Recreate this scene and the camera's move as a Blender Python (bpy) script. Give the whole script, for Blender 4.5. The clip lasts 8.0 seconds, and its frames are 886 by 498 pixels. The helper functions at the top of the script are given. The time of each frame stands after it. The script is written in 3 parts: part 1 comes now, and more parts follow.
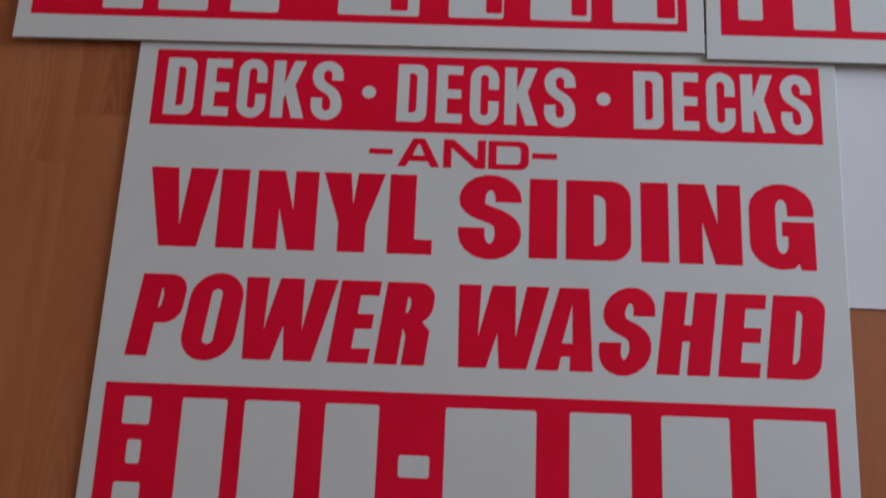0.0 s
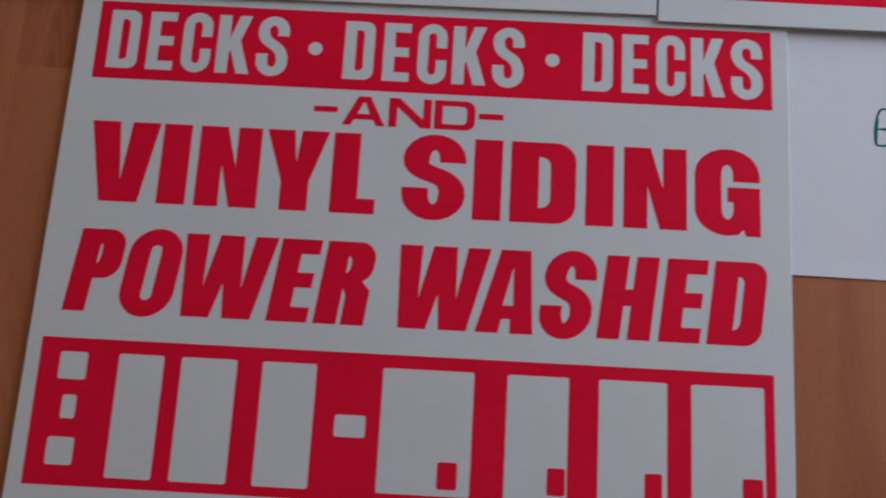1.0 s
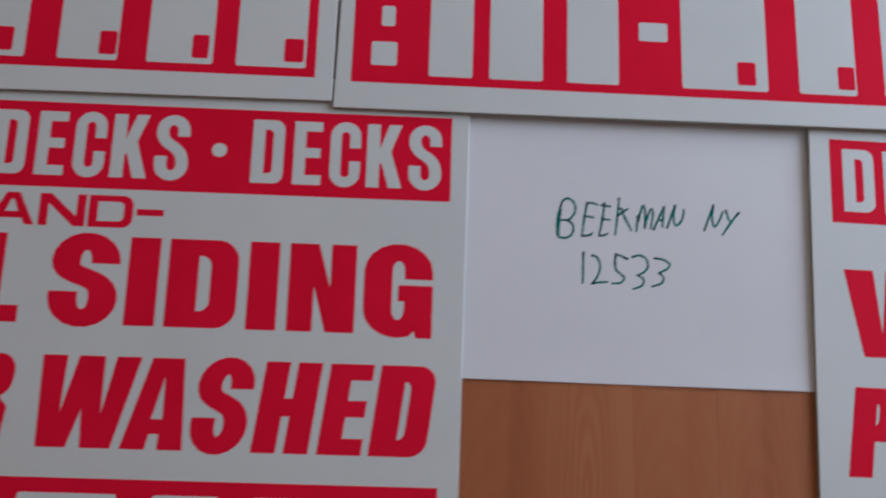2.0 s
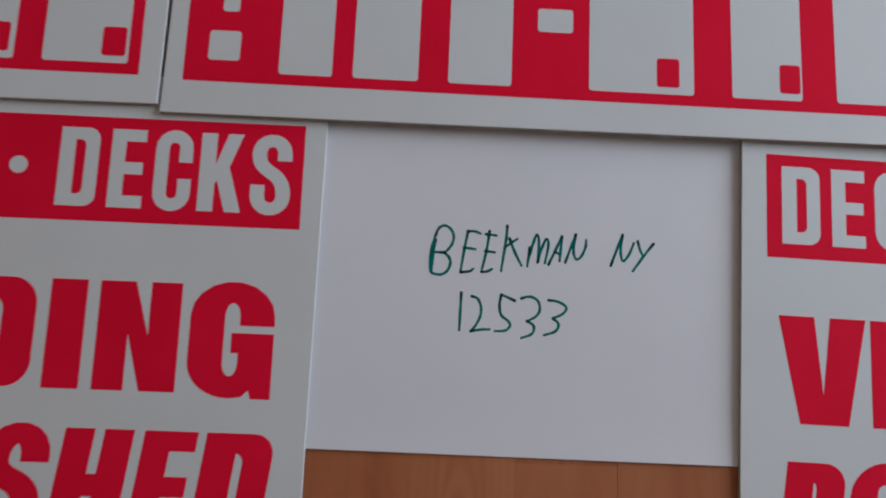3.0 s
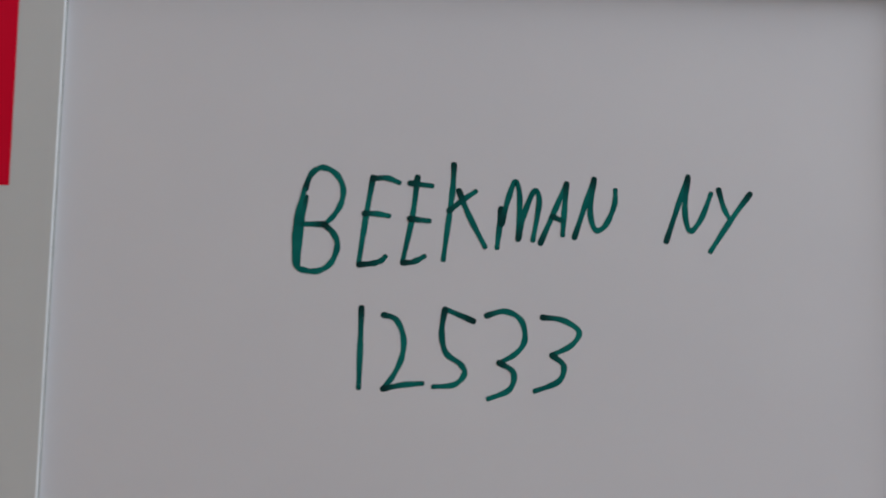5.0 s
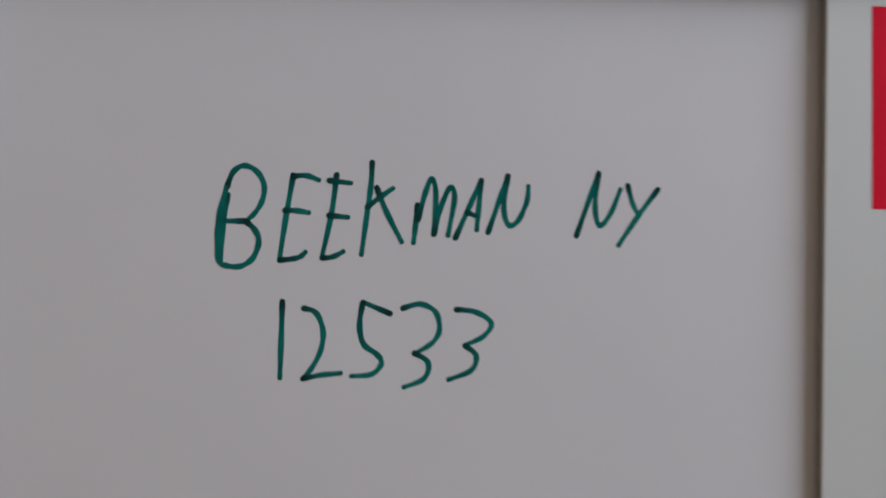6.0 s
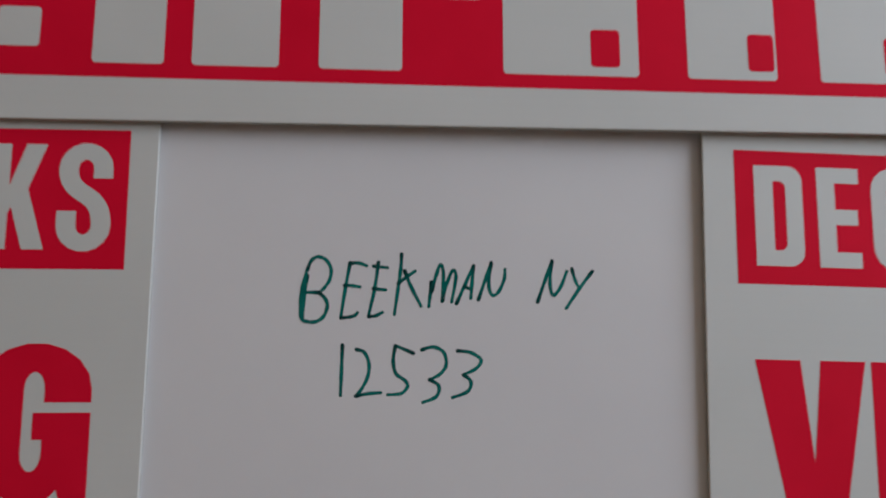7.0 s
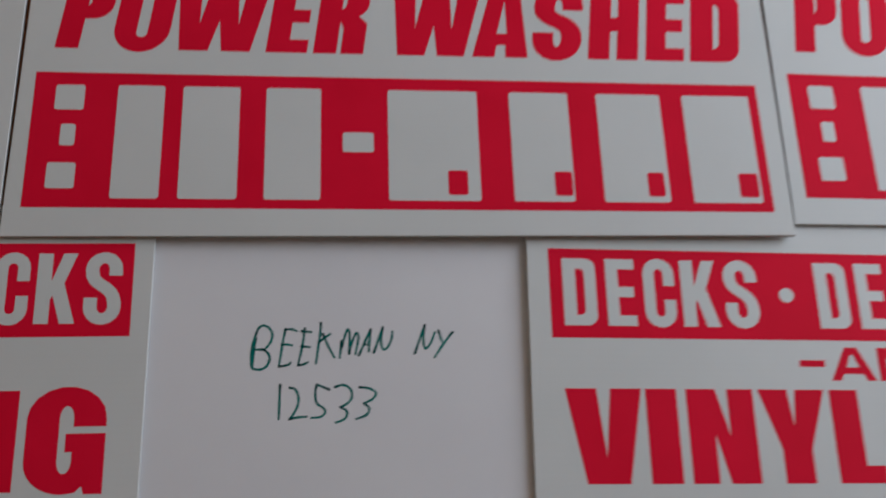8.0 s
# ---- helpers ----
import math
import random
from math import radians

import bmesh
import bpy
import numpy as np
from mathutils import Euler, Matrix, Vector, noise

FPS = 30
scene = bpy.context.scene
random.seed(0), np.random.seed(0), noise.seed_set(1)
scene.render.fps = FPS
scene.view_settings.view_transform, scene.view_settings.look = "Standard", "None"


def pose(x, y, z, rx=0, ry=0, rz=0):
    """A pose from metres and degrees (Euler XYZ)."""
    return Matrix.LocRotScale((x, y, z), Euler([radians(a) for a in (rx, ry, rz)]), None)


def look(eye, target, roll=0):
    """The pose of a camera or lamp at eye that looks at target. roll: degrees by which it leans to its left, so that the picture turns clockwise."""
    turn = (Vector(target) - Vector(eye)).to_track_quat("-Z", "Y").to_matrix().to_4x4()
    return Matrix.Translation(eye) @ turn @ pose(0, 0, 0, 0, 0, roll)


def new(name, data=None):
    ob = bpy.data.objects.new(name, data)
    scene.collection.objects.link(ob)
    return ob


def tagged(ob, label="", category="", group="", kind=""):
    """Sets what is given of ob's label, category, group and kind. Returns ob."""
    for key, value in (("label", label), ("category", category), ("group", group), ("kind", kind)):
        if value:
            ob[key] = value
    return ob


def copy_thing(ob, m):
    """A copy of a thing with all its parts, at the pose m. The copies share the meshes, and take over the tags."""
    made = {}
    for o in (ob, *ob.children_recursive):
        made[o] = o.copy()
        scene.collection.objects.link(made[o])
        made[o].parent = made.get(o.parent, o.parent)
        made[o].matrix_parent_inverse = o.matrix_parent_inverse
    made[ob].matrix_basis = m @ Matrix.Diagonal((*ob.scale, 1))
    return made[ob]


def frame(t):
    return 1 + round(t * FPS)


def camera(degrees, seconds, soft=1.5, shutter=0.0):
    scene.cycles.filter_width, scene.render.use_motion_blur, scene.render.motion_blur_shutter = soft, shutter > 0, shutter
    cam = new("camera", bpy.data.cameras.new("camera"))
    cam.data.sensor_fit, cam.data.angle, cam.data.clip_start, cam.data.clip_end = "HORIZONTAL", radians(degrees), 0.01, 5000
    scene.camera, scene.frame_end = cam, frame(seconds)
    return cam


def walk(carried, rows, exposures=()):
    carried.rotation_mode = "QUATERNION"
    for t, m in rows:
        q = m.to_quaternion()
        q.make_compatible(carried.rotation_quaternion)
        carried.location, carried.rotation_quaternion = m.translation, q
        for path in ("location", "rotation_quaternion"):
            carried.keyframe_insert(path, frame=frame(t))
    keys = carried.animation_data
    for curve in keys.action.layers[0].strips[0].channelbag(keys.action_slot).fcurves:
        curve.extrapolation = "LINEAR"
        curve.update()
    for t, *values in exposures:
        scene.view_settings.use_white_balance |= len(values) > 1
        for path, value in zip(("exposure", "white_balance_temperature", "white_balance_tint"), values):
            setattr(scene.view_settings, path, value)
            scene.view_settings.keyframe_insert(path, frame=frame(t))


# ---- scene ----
cam = camera(46.0, 8.0, soft=1.9, shutter=0.4)
PATH = [
    (0, -0.3109, -0.3458, 0.8370, 16.27, 0.83, 2.29),
    (0.5, -0.3081, -0.3516, 0.8269, 13.98, 1.11, 2.79),
    (0.8, -0.2895, -0.3492, 0.8281, 14.18, 0.83, 2.93),
    (1, -0.2688, -0.3469, 0.8288, 14.44, 0.22, 3.14),
    (1.2, -0.2278, -0.3329, 0.8272, 14.44, 0.31, 3.06),
    (1.5, -0.1496, -0.3106, 0.8129, 15.31, -0.74, 1.78),
    (1.8, -0.0851, -0.2740, 0.8090, 15.21, -2.19, 0.82),
    (2, -0.0487, -0.2505, 0.8031, 14.75, -2.63, 1.49),
    (2.2, -0.0127, -0.2345, 0.7920, 14.60, -2.20, 2.02),
    (3.3, 0.0608, -0.1317, 0.6100, 11.02, -3.10, 1.76),
    (3.5, 0.0608, -0.1180, 0.5666, 10.08, -3.63, 0.95),
    (3.7, 0.0707, -0.1057, 0.5328, 9.45, -3.18, 0.82),
    (4, 0.0784, -0.0820, 0.4797, 8.23, -3.20, 0.21),
    (4.2, 0.0801, -0.0789, 0.4412, 8.81, -3.50, -0.31),
    (5.3, 0.0942, -0.0495, 0.3056, 6.06, -5.77, 0.04),
    (5.5, 0.0975, -0.0399, 0.2978, 4.07, -5.84, -0.57),
    (5.8, 0.1054, -0.0338, 0.3164, 2.86, -5.62, -0.14),
    (6, 0.1079, -0.0382, 0.3477, 3.14, -6.62, -0.12),
    (6.2, 0.1105, -0.0528, 0.3844, 6.61, -5.45, -0.02),
    (6.5, 0.1081, -0.0612, 0.4344, 9.18, -3.95, -0.70),
    (6.8, 0.1056, -0.0748, 0.4878, 9.95, -4.44, 0.03),
    (7, 0.1033, -0.0929, 0.5227, 11.43, -4.57, -0.35),
    (7.2, 0.1021, -0.1026, 0.5627, 12.93, -4.44, -0.43),
    (7.5, 0.0976, -0.1348, 0.6251, 15.35, -5.25, -1.61),
    (7.8, 0.1091, -0.1817, 0.6992, 18.81, -5.77, -2.95),
    (8, 0.1272, -0.2094, 0.7535, 20.37, -6.05, -2.34),
]
EXPOSURES = [(0.0, 0.46, 5800, 13), (1.0, 0.44, 5650, 13), (2.2, 0.34, 5850, 13), (3.5, 0.15, 6080, 13), (5.5, 0.14, 6420, 13), (7.0, 0.04, 6420, 13), (8.0, -0.02, 6300, 13)]
walk(cam, [(t, pose(*place)) for t, *place in PATH], EXPOSURES)

# ---- light: daylight through one tall window, far from direct sun ----
world = bpy.data.worlds.new("sky")
scene.world = world
world.use_nodes = True
wn = world.node_tree
sky = wn.nodes.new("ShaderNodeTexSky")
sky.sky_type = "NISHITA"
sky.sun_disc = False
sky.sun_elevation = radians(35)
sky.sun_rotation = radians(250)
wn.links.new(sky.outputs[0], wn.nodes["Background"].inputs["Color"])
wn.nodes["Background"].inputs["Strength"].default_value = 0.1

ROOM_W, ROOM_E, ROOM_S, ROOM_N, ROOM_H = -2.4, 1.6, -2.2, 2.2, 2.45
WIN_Y0, WIN_Y1, WIN_Z0, WIN_Z1 = 0.05, 1.35, 0.2, 1.85

daylight = bpy.data.lights.new("window_daylight", "AREA")
daylight.shape = "RECTANGLE"
daylight.size, daylight.size_y = WIN_Y1 - WIN_Y0 - 0.1, WIN_Z1 - WIN_Z0 - 0.1
daylight.energy = 29.5
daylight.color = (0.803, 0.905, 1.0)
lamp = new("window_daylight", daylight)
lamp.matrix_world = look((ROOM_E + 0.03, (WIN_Y0 + WIN_Y1) / 2, (WIN_Z0 + WIN_Z1) / 2), (0, (WIN_Y0 + WIN_Y1) / 2, (WIN_Z0 + WIN_Z1) / 2))


# ---- materials ----
def material(name, rough=0.5, spec=0.5):
    m = bpy.data.materials.new(name)
    m.use_nodes = True
    nodes, links = m.node_tree.nodes, m.node_tree.links
    bsdf = nodes["Principled BSDF"]
    bsdf.inputs["Roughness"].default_value = rough
    bsdf.inputs["Specular IOR Level"].default_value = spec
    return m, nodes, links, bsdf


def noise_node(nodes, links, scale, detail=4.0, stretch=None, rough=0.55):
    co = nodes.new("ShaderNodeTexCoord")
    tex = nodes.new("ShaderNodeTexNoise")
    tex.inputs["Scale"].default_value = scale
    tex.inputs["Detail"].default_value = detail
    tex.inputs["Roughness"].default_value = rough
    if stretch:
        mp = nodes.new("ShaderNodeMapping")
        mp.inputs["Scale"].default_value = stretch
        links.new(co.outputs["Object"], mp.inputs["Vector"])
        links.new(mp.outputs["Vector"], tex.inputs["Vector"])
    else:
        links.new(co.outputs["Object"], tex.inputs["Vector"])
    return tex


def ramp_node(nodes, links, source, stops):
    ramp = nodes.new("ShaderNodeValToRGB")
    els = ramp.color_ramp.elements
    while len(els) < len(stops):
        els.new(0.5)
    for e, (p, c) in zip(els, stops):
        e.position, e.color = p, (*c, 1)
    links.new(source, ramp.inputs["Fac"])
    return ramp


def mottled(name, dark, light, scale, rough, bump=0.0, bump_scale=900.0, spec=0.5, stretch=None, distance=0.0002):
    """A coloured surface with blotches at one scale and a fine relief at another."""
    m, nodes, links, bsdf = material(name, rough, spec)
    big = noise_node(nodes, links, scale, 5, stretch)
    ramp = ramp_node(nodes, links, big.outputs["Fac"], [(0.35, dark), (0.68, light)])
    links.new(ramp.outputs["Color"], bsdf.inputs["Base Color"])
    fine = noise_node(nodes, links, bump_scale, 3)
    rr = nodes.new("ShaderNodeMapRange")
    rr.inputs["To Min"].default_value, rr.inputs["To Max"].default_value = rough - 0.06, rough + 0.08
    links.new(big.outputs["Fac"], rr.inputs["Value"])
    links.new(rr.outputs["Result"], bsdf.inputs["Roughness"])
    if bump:
        b = nodes.new("ShaderNodeBump")
        b.inputs["Strength"].default_value, b.inputs["Distance"].default_value = bump, distance
        links.new(fine.outputs["Fac"], b.inputs["Height"])
        links.new(b.outputs["Normal"], bsdf.inputs["Normal"])
    return m


def fluted_plastic(name):
    """White corrugated plastic sheet: faint ribs that run along the sheet, a little scuffing."""
    m, nodes, links, bsdf = material(name, 0.48, 0.4)
    big = noise_node(nodes, links, 7.0, 4)
    ramp = ramp_node(nodes, links, big.outputs["Fac"], [(0.3, (0.66, 0.675, 0.655)), (0.7, (0.71, 0.72, 0.70))])
    links.new(ramp.outputs["Color"], bsdf.inputs["Base Color"])
    co = nodes.new("ShaderNodeTexCoord")
    wave = nodes.new("ShaderNodeTexWave")
    wave.bands_direction = "Y"
    wave.inputs["Scale"].default_value = 62.0
    wave.inputs["Distortion"].default_value = 0.25
    links.new(co.outputs["Object"], wave.inputs["Vector"])
    fine = noise_node(nodes, links, 260.0, 3)
    add = nodes.new("ShaderNodeMath")
    add.operation = "MULTIPLY_ADD"
    add.inputs[1].default_value = 0.25
    links.new(fine.outputs["Fac"], add.inputs[0])
    links.new(wave.outputs["Fac"], add.inputs[2])
    b = nodes.new("ShaderNodeBump")
    b.inputs["Strength"].default_value, b.inputs["Distance"].default_value = 0.035, 0.0004
    links.new(add.outputs[0], b.inputs["Height"])
    links.new(b.outputs["Normal"], bsdf.inputs["Normal"])
    return m


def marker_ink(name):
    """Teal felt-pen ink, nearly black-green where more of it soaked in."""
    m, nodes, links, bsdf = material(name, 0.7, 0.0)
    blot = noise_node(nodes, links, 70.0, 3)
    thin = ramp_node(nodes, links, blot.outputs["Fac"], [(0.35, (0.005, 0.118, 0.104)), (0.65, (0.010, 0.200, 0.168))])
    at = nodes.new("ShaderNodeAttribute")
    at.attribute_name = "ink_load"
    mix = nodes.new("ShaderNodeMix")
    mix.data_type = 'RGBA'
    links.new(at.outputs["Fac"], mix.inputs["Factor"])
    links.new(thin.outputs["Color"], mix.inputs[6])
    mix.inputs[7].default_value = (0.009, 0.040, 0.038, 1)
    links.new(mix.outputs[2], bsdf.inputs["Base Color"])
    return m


def laminate(name, joined=False):
    """Reddish beech-look laminate: each strip has its own tone, with long grain, arched figure and short pores."""
    m, nodes, links, bsdf = material(name, 0.5, 0.3)
    co = nodes.new("ShaderNodeTexCoord")
    info = nodes.new("ShaderNodeNewGeometry" if joined else "ShaderNodeObjectInfo")
    chance = info.outputs["Random Per Island" if joined else "Random"]
    shift = nodes.new("ShaderNodeVectorMath")
    shift.operation = "SCALE"
    shift.inputs["Scale"].default_value = 37.0
    comb = nodes.new("ShaderNodeCombineXYZ")
    for k in range(3):
        links.new(chance, comb.inputs[k])
    links.new(comb.outputs["Vector"], shift.inputs[0])
    moved = nodes.new("ShaderNodeVectorMath")
    links.new(co.outputs["Object"], moved.inputs[0])
    links.new(shift.outputs["Vector"], moved.inputs[1])

    def grain(sx, sy, scale, detail, distortion=0.0):
        mp = nodes.new("ShaderNodeMapping")
        mp.inputs["Scale"].default_value = (sx, sy, 1)
        links.new(moved.outputs["Vector"], mp.inputs["Vector"])
        t = nodes.new("ShaderNodeTexNoise")
        t.inputs["Scale"].default_value, t.inputs["Detail"].default_value = scale, detail
        t.inputs["Distortion"].default_value = distortion
        links.new(mp.outputs["Vector"], t.inputs["Vector"])
        return t

    broad = grain(17, 1.7, 1.0, 2.5, 0.6)
    fibre = grain(190, 7, 1.0, 4)
    # growth rings that close into long arches, centred on each strip
    mp = nodes.new("ShaderNodeMapping")
    mp.inputs["Scale"].default_value = (1.0, 0.13, 0.0)
    links.new(co.outputs["Object"], mp.inputs["Vector"])
    middle = nodes.new("ShaderNodeCombineXYZ")
    middle.inputs[0].default_value = -0.030
    along = nodes.new("ShaderNodeMath")
    along.operation = "MULTIPLY_ADD"
    along.inputs[1].default_value, along.inputs[2].default_value = -0.014, 0.003
    links.new(chance, along.inputs[0])
    links.new(along.outputs[0], middle.inputs[1])
    links.new(middle.outputs["Vector"], mp.inputs["Location"])
    far = nodes.new("ShaderNodeVectorMath")
    far.operation = "LENGTH"
    links.new(mp.outputs["Vector"], far.inputs[0])
    waver = nodes.new("ShaderNodeMath")
    waver.operation = "MULTIPLY_ADD"
    waver.inputs[1].default_value = 0.013
    links.new(grain(38, 9, 1.0, 2.5).outputs["Fac"], waver.inputs[0])
    links.new(far.outputs["Value"], waver.inputs[2])
    rings = nodes.new("ShaderNodeMath")
    rings.operation = "MULTIPLY"
    rings.inputs[1].default_value = 1250.0
    links.new(waver.outputs[0], rings.inputs[0])
    sine = nodes.new("ShaderNodeMath")
    sine.operation = "SINE"
    links.new(rings.outputs[0], sine.inputs[0])
    fade = nodes.new("ShaderNodeMapRange")
    fade.inputs["From Max"].default_value = 0.027
    fade.inputs["To Min"].default_value, fade.inputs["To Max"].default_value = (0.0, 0.0) if joined else (0.10, 0.02)
    links.new(far.outputs["Value"], fade.inputs["Value"])
    mix1 = nodes.new("ShaderNodeMath")
    mix1.operation = "MULTIPLY_ADD"
    links.new(fade.outputs["Result"], mix1.inputs[1])
    links.new(sine.outputs[0], mix1.inputs[0])
    links.new(broad.outputs["Fac"], mix1.inputs[2])
    mix2 = nodes.new("ShaderNodeMath")
    mix2.operation = "MULTIPLY_ADD"
    mix2.inputs[1].default_value = 0.13
    links.new(fibre.outputs["Fac"], mix2.inputs[0])
    links.new(mix1.outputs[0], mix2.inputs[2])
    tone = nodes.new("ShaderNodeMath")
    tone.operation = "MULTIPLY_ADD"
    tone.inputs[1].default_value = 0.18
    links.new(chance, tone.inputs[0])
    links.new(mix2.outputs[0], tone.inputs[2])
    ramp = ramp_node(nodes, links, tone.outputs[0], [(0.30, (0.28, 0.075, 0.023)), (0.58, (0.40, 0.126, 0.044)), (0.9, (0.48, 0.178, 0.070))])
    links.new(ramp.outputs["Color"], bsdf.inputs["Base Color"])
    b = nodes.new("ShaderNodeBump")
    b.inputs["Strength"].default_value, b.inputs["Distance"].default_value = 0.12, 0.0003
    links.new(fibre.outputs["Fac"], b.inputs["Height"])
    links.new(b.outputs["Normal"], bsdf.inputs["Normal"])
    return m


PLASTIC = fluted_plastic("white_corrugated_plastic")
# white core painted grey: the shade inside the open flutes, put into the colour
FLUTE_SHADE = mottled("flute_edge_shade", (0.17, 0.165, 0.155), (0.30, 0.29, 0.28), 300, 0.7)
RED_INK = mottled("red_screen_ink", (0.78, 0.003, 0.030), (0.86, 0.005, 0.038), 11, 0.6, 0.10, 500, 0.09)
PAPER = mottled("white_paper", (0.77, 0.76, 0.775), (0.80, 0.79, 0.80), 9, 0.85, 0.10, 1500, 0.2, None, 0.00006)
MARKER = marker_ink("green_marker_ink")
WOOD = laminate("beech_laminate")
WOOD_JOINED = laminate("beech_laminate_joined", True)
JOINT = mottled("dark_joint", (0.035, 0.015, 0.008), (0.06, 0.026, 0.014), 40, 0.8)
WALL_PAINT = mottled("wall_paint", (0.66, 0.49, 0.30), (0.70, 0.53, 0.33), 3, 0.8, 0.1, 200)
CEILING_PAINT = mottled("ceiling_paint", (0.65, 0.645, 0.59), (0.69, 0.685, 0.63), 3, 0.85, 0.1, 200)
FRAME_PAINT = mottled("window_frame_paint", (0.76, 0.76, 0.75), (0.80, 0.80, 0.79), 6, 0.4)
GLASS, _n, _l, _b = material("window_glass", 0.0)
_b.inputs["Transmission Weight"].default_value = 1.0
_b.inputs["IOR"].default_value = 1.45


# ---- mesh helpers ----
def mesh_of(name, verts, faces, mat):
    me = bpy.data.meshes.new(name)
    me.from_pydata(verts, [], faces)
    me.update()
    me.materials.append(mat)
    return me


def part(name, me, parent, label=""):
    ob = new(name, me)
    if parent:
        ob.parent = parent
    if label:
        ob["label"] = label
    return ob


def box_bm(bm, x0, y0, z0, x1, y1, z1):
    v = [bm.verts.new(p) for p in ((x0, y0, z0), (x1, y0, z0), (x1, y1, z0), (x0, y1, z0), (x0, y0, z1), (x1, y0, z1), (x1, y1, z1), (x0, y1, z1))]
    for f in ((3, 2, 1, 0), (4, 5, 6, 7), (0, 1, 5, 4), (1, 2, 6, 5), (2, 3, 7, 6), (3, 0, 4, 7)):
        bm.faces.new([v[i] for i in f])


def boxes_mesh(name, boxes, mat, bevel=0.0, segments=2):
    bm = bmesh.new()
    for b in boxes:
        box_bm(bm, *b)
    if bevel:
        bmesh.ops.bevel(bm, geom=bm.edges[:], offset=bevel, segments=segments, affect="EDGES")
    me = bpy.data.meshes.new(name)
    bm.to_mesh(me)
    bm.free()
    me.materials.append(mat)
    return me


def filled(name, loops, mat, place):
    """A flat mesh from closed outlines; an outline inside another is a hole. place maps (x, y) to a point."""
    cu = bpy.data.curves.new(name, "CURVE")
    cu.dimensions, cu.fill_mode = "2D", "BOTH"
    for loop in loops:
        sp = cu.splines.new("POLY")
        sp.points.add(len(loop) - 1)
        for p, q in zip(sp.points, loop):
            x, y, _z = place(*q)
            p.co = (x, y, 0, 1)
        sp.use_cyclic_u = True
    ob = bpy.data.objects.new(name, cu)
    scene.collection.objects.link(ob)
    me = bpy.data.meshes.new_from_object(ob.evaluated_get(bpy.context.evaluated_depsgraph_get()))
    bpy.data.objects.remove(ob)
    bpy.data.curves.remove(cu)
    z = place(0, 0)[2]
    for v in me.vertices:
        v.co.z = z
    me.name = name
    me.materials.clear()
    me.materials.append(mat)
    if me.polygons and me.polygons[0].normal.z < 0:
        me.flip_normals()
    return me


# ---- heavy condensed capitals, drawn in a cell w wide and 1 high; s: stem, h: bar ----
def arc(cx, cy, rx, ry, a0, a1, n=9):
    return [(cx + rx * math.cos(radians(a0 + (a1 - a0) * k / n)), cy + ry * math.sin(radians(a0 + (a1 - a0) * k / n))) for k in range(n + 1)]


def bezier(p0, p1, p2, p3, n=12):
    out = []
    for k in range(n + 1):
        t = k / n
        u = 1 - t
        out.append(tuple(u**3 * a + 3 * u * u * t * b + 3 * u * t * t * c + t**3 * d for a, b, c, d in zip(p0, p1, p2, p3)))
    return out


def stroked(line, hx, hy):
    """The outline of a broad pen of half size hx, hy drawn along a line."""
    left, right = [], []
    clean = [line[0]] + [b for a, b in zip(line, line[1:]) if (a[0] - b[0]) ** 2 + (a[1] - b[1]) ** 2 > 1e-10]
    for k, (x, y) in enumerate(clean):
        x0, y0 = clean[max(k - 1, 0)]
        x1, y1 = clean[min(k + 1, len(clean) - 1)]
        d = math.hypot(x1 - x0, y1 - y0)
        nx, ny = -(y1 - y0) / d, (x1 - x0) / d
        left.append((x + nx * hx, y + ny * hy))
        right.append((x - nx * hx, y - ny * hy))
    return left + right[::-1]


def bowl(x0, y0, x1, y1, r):
    """A closed round-cornered outline; r: corner height, the corners are as wide as half the outline where they can be."""
    rx, ry = min((x1 - x0) / 2, r), min((y1 - y0) / 2, r)
    return (arc(x1 - rx, y1 - ry, rx, ry, 0, 90) + arc(x0 + rx, y1 - ry, rx, ry, 90, 180)
            + arc(x0 + rx, y0 + ry, rx, ry, 180, 270) + arc(x1 - rx, y0 + ry, rx, ry, 270, 360))


def half_bowl(x0, y0, x1, y1, r):
    """As bowl, but square on the left."""
    rx, ry = min(x1 - x0, r), min((y1 - y0) / 2, r)
    return [(x0, y0)] + arc(x1 - rx, y0 + ry, rx, ry, 270, 360) + arc(x1 - rx, y1 - ry, rx, ry, 0, 90) + [(x0, y1)]


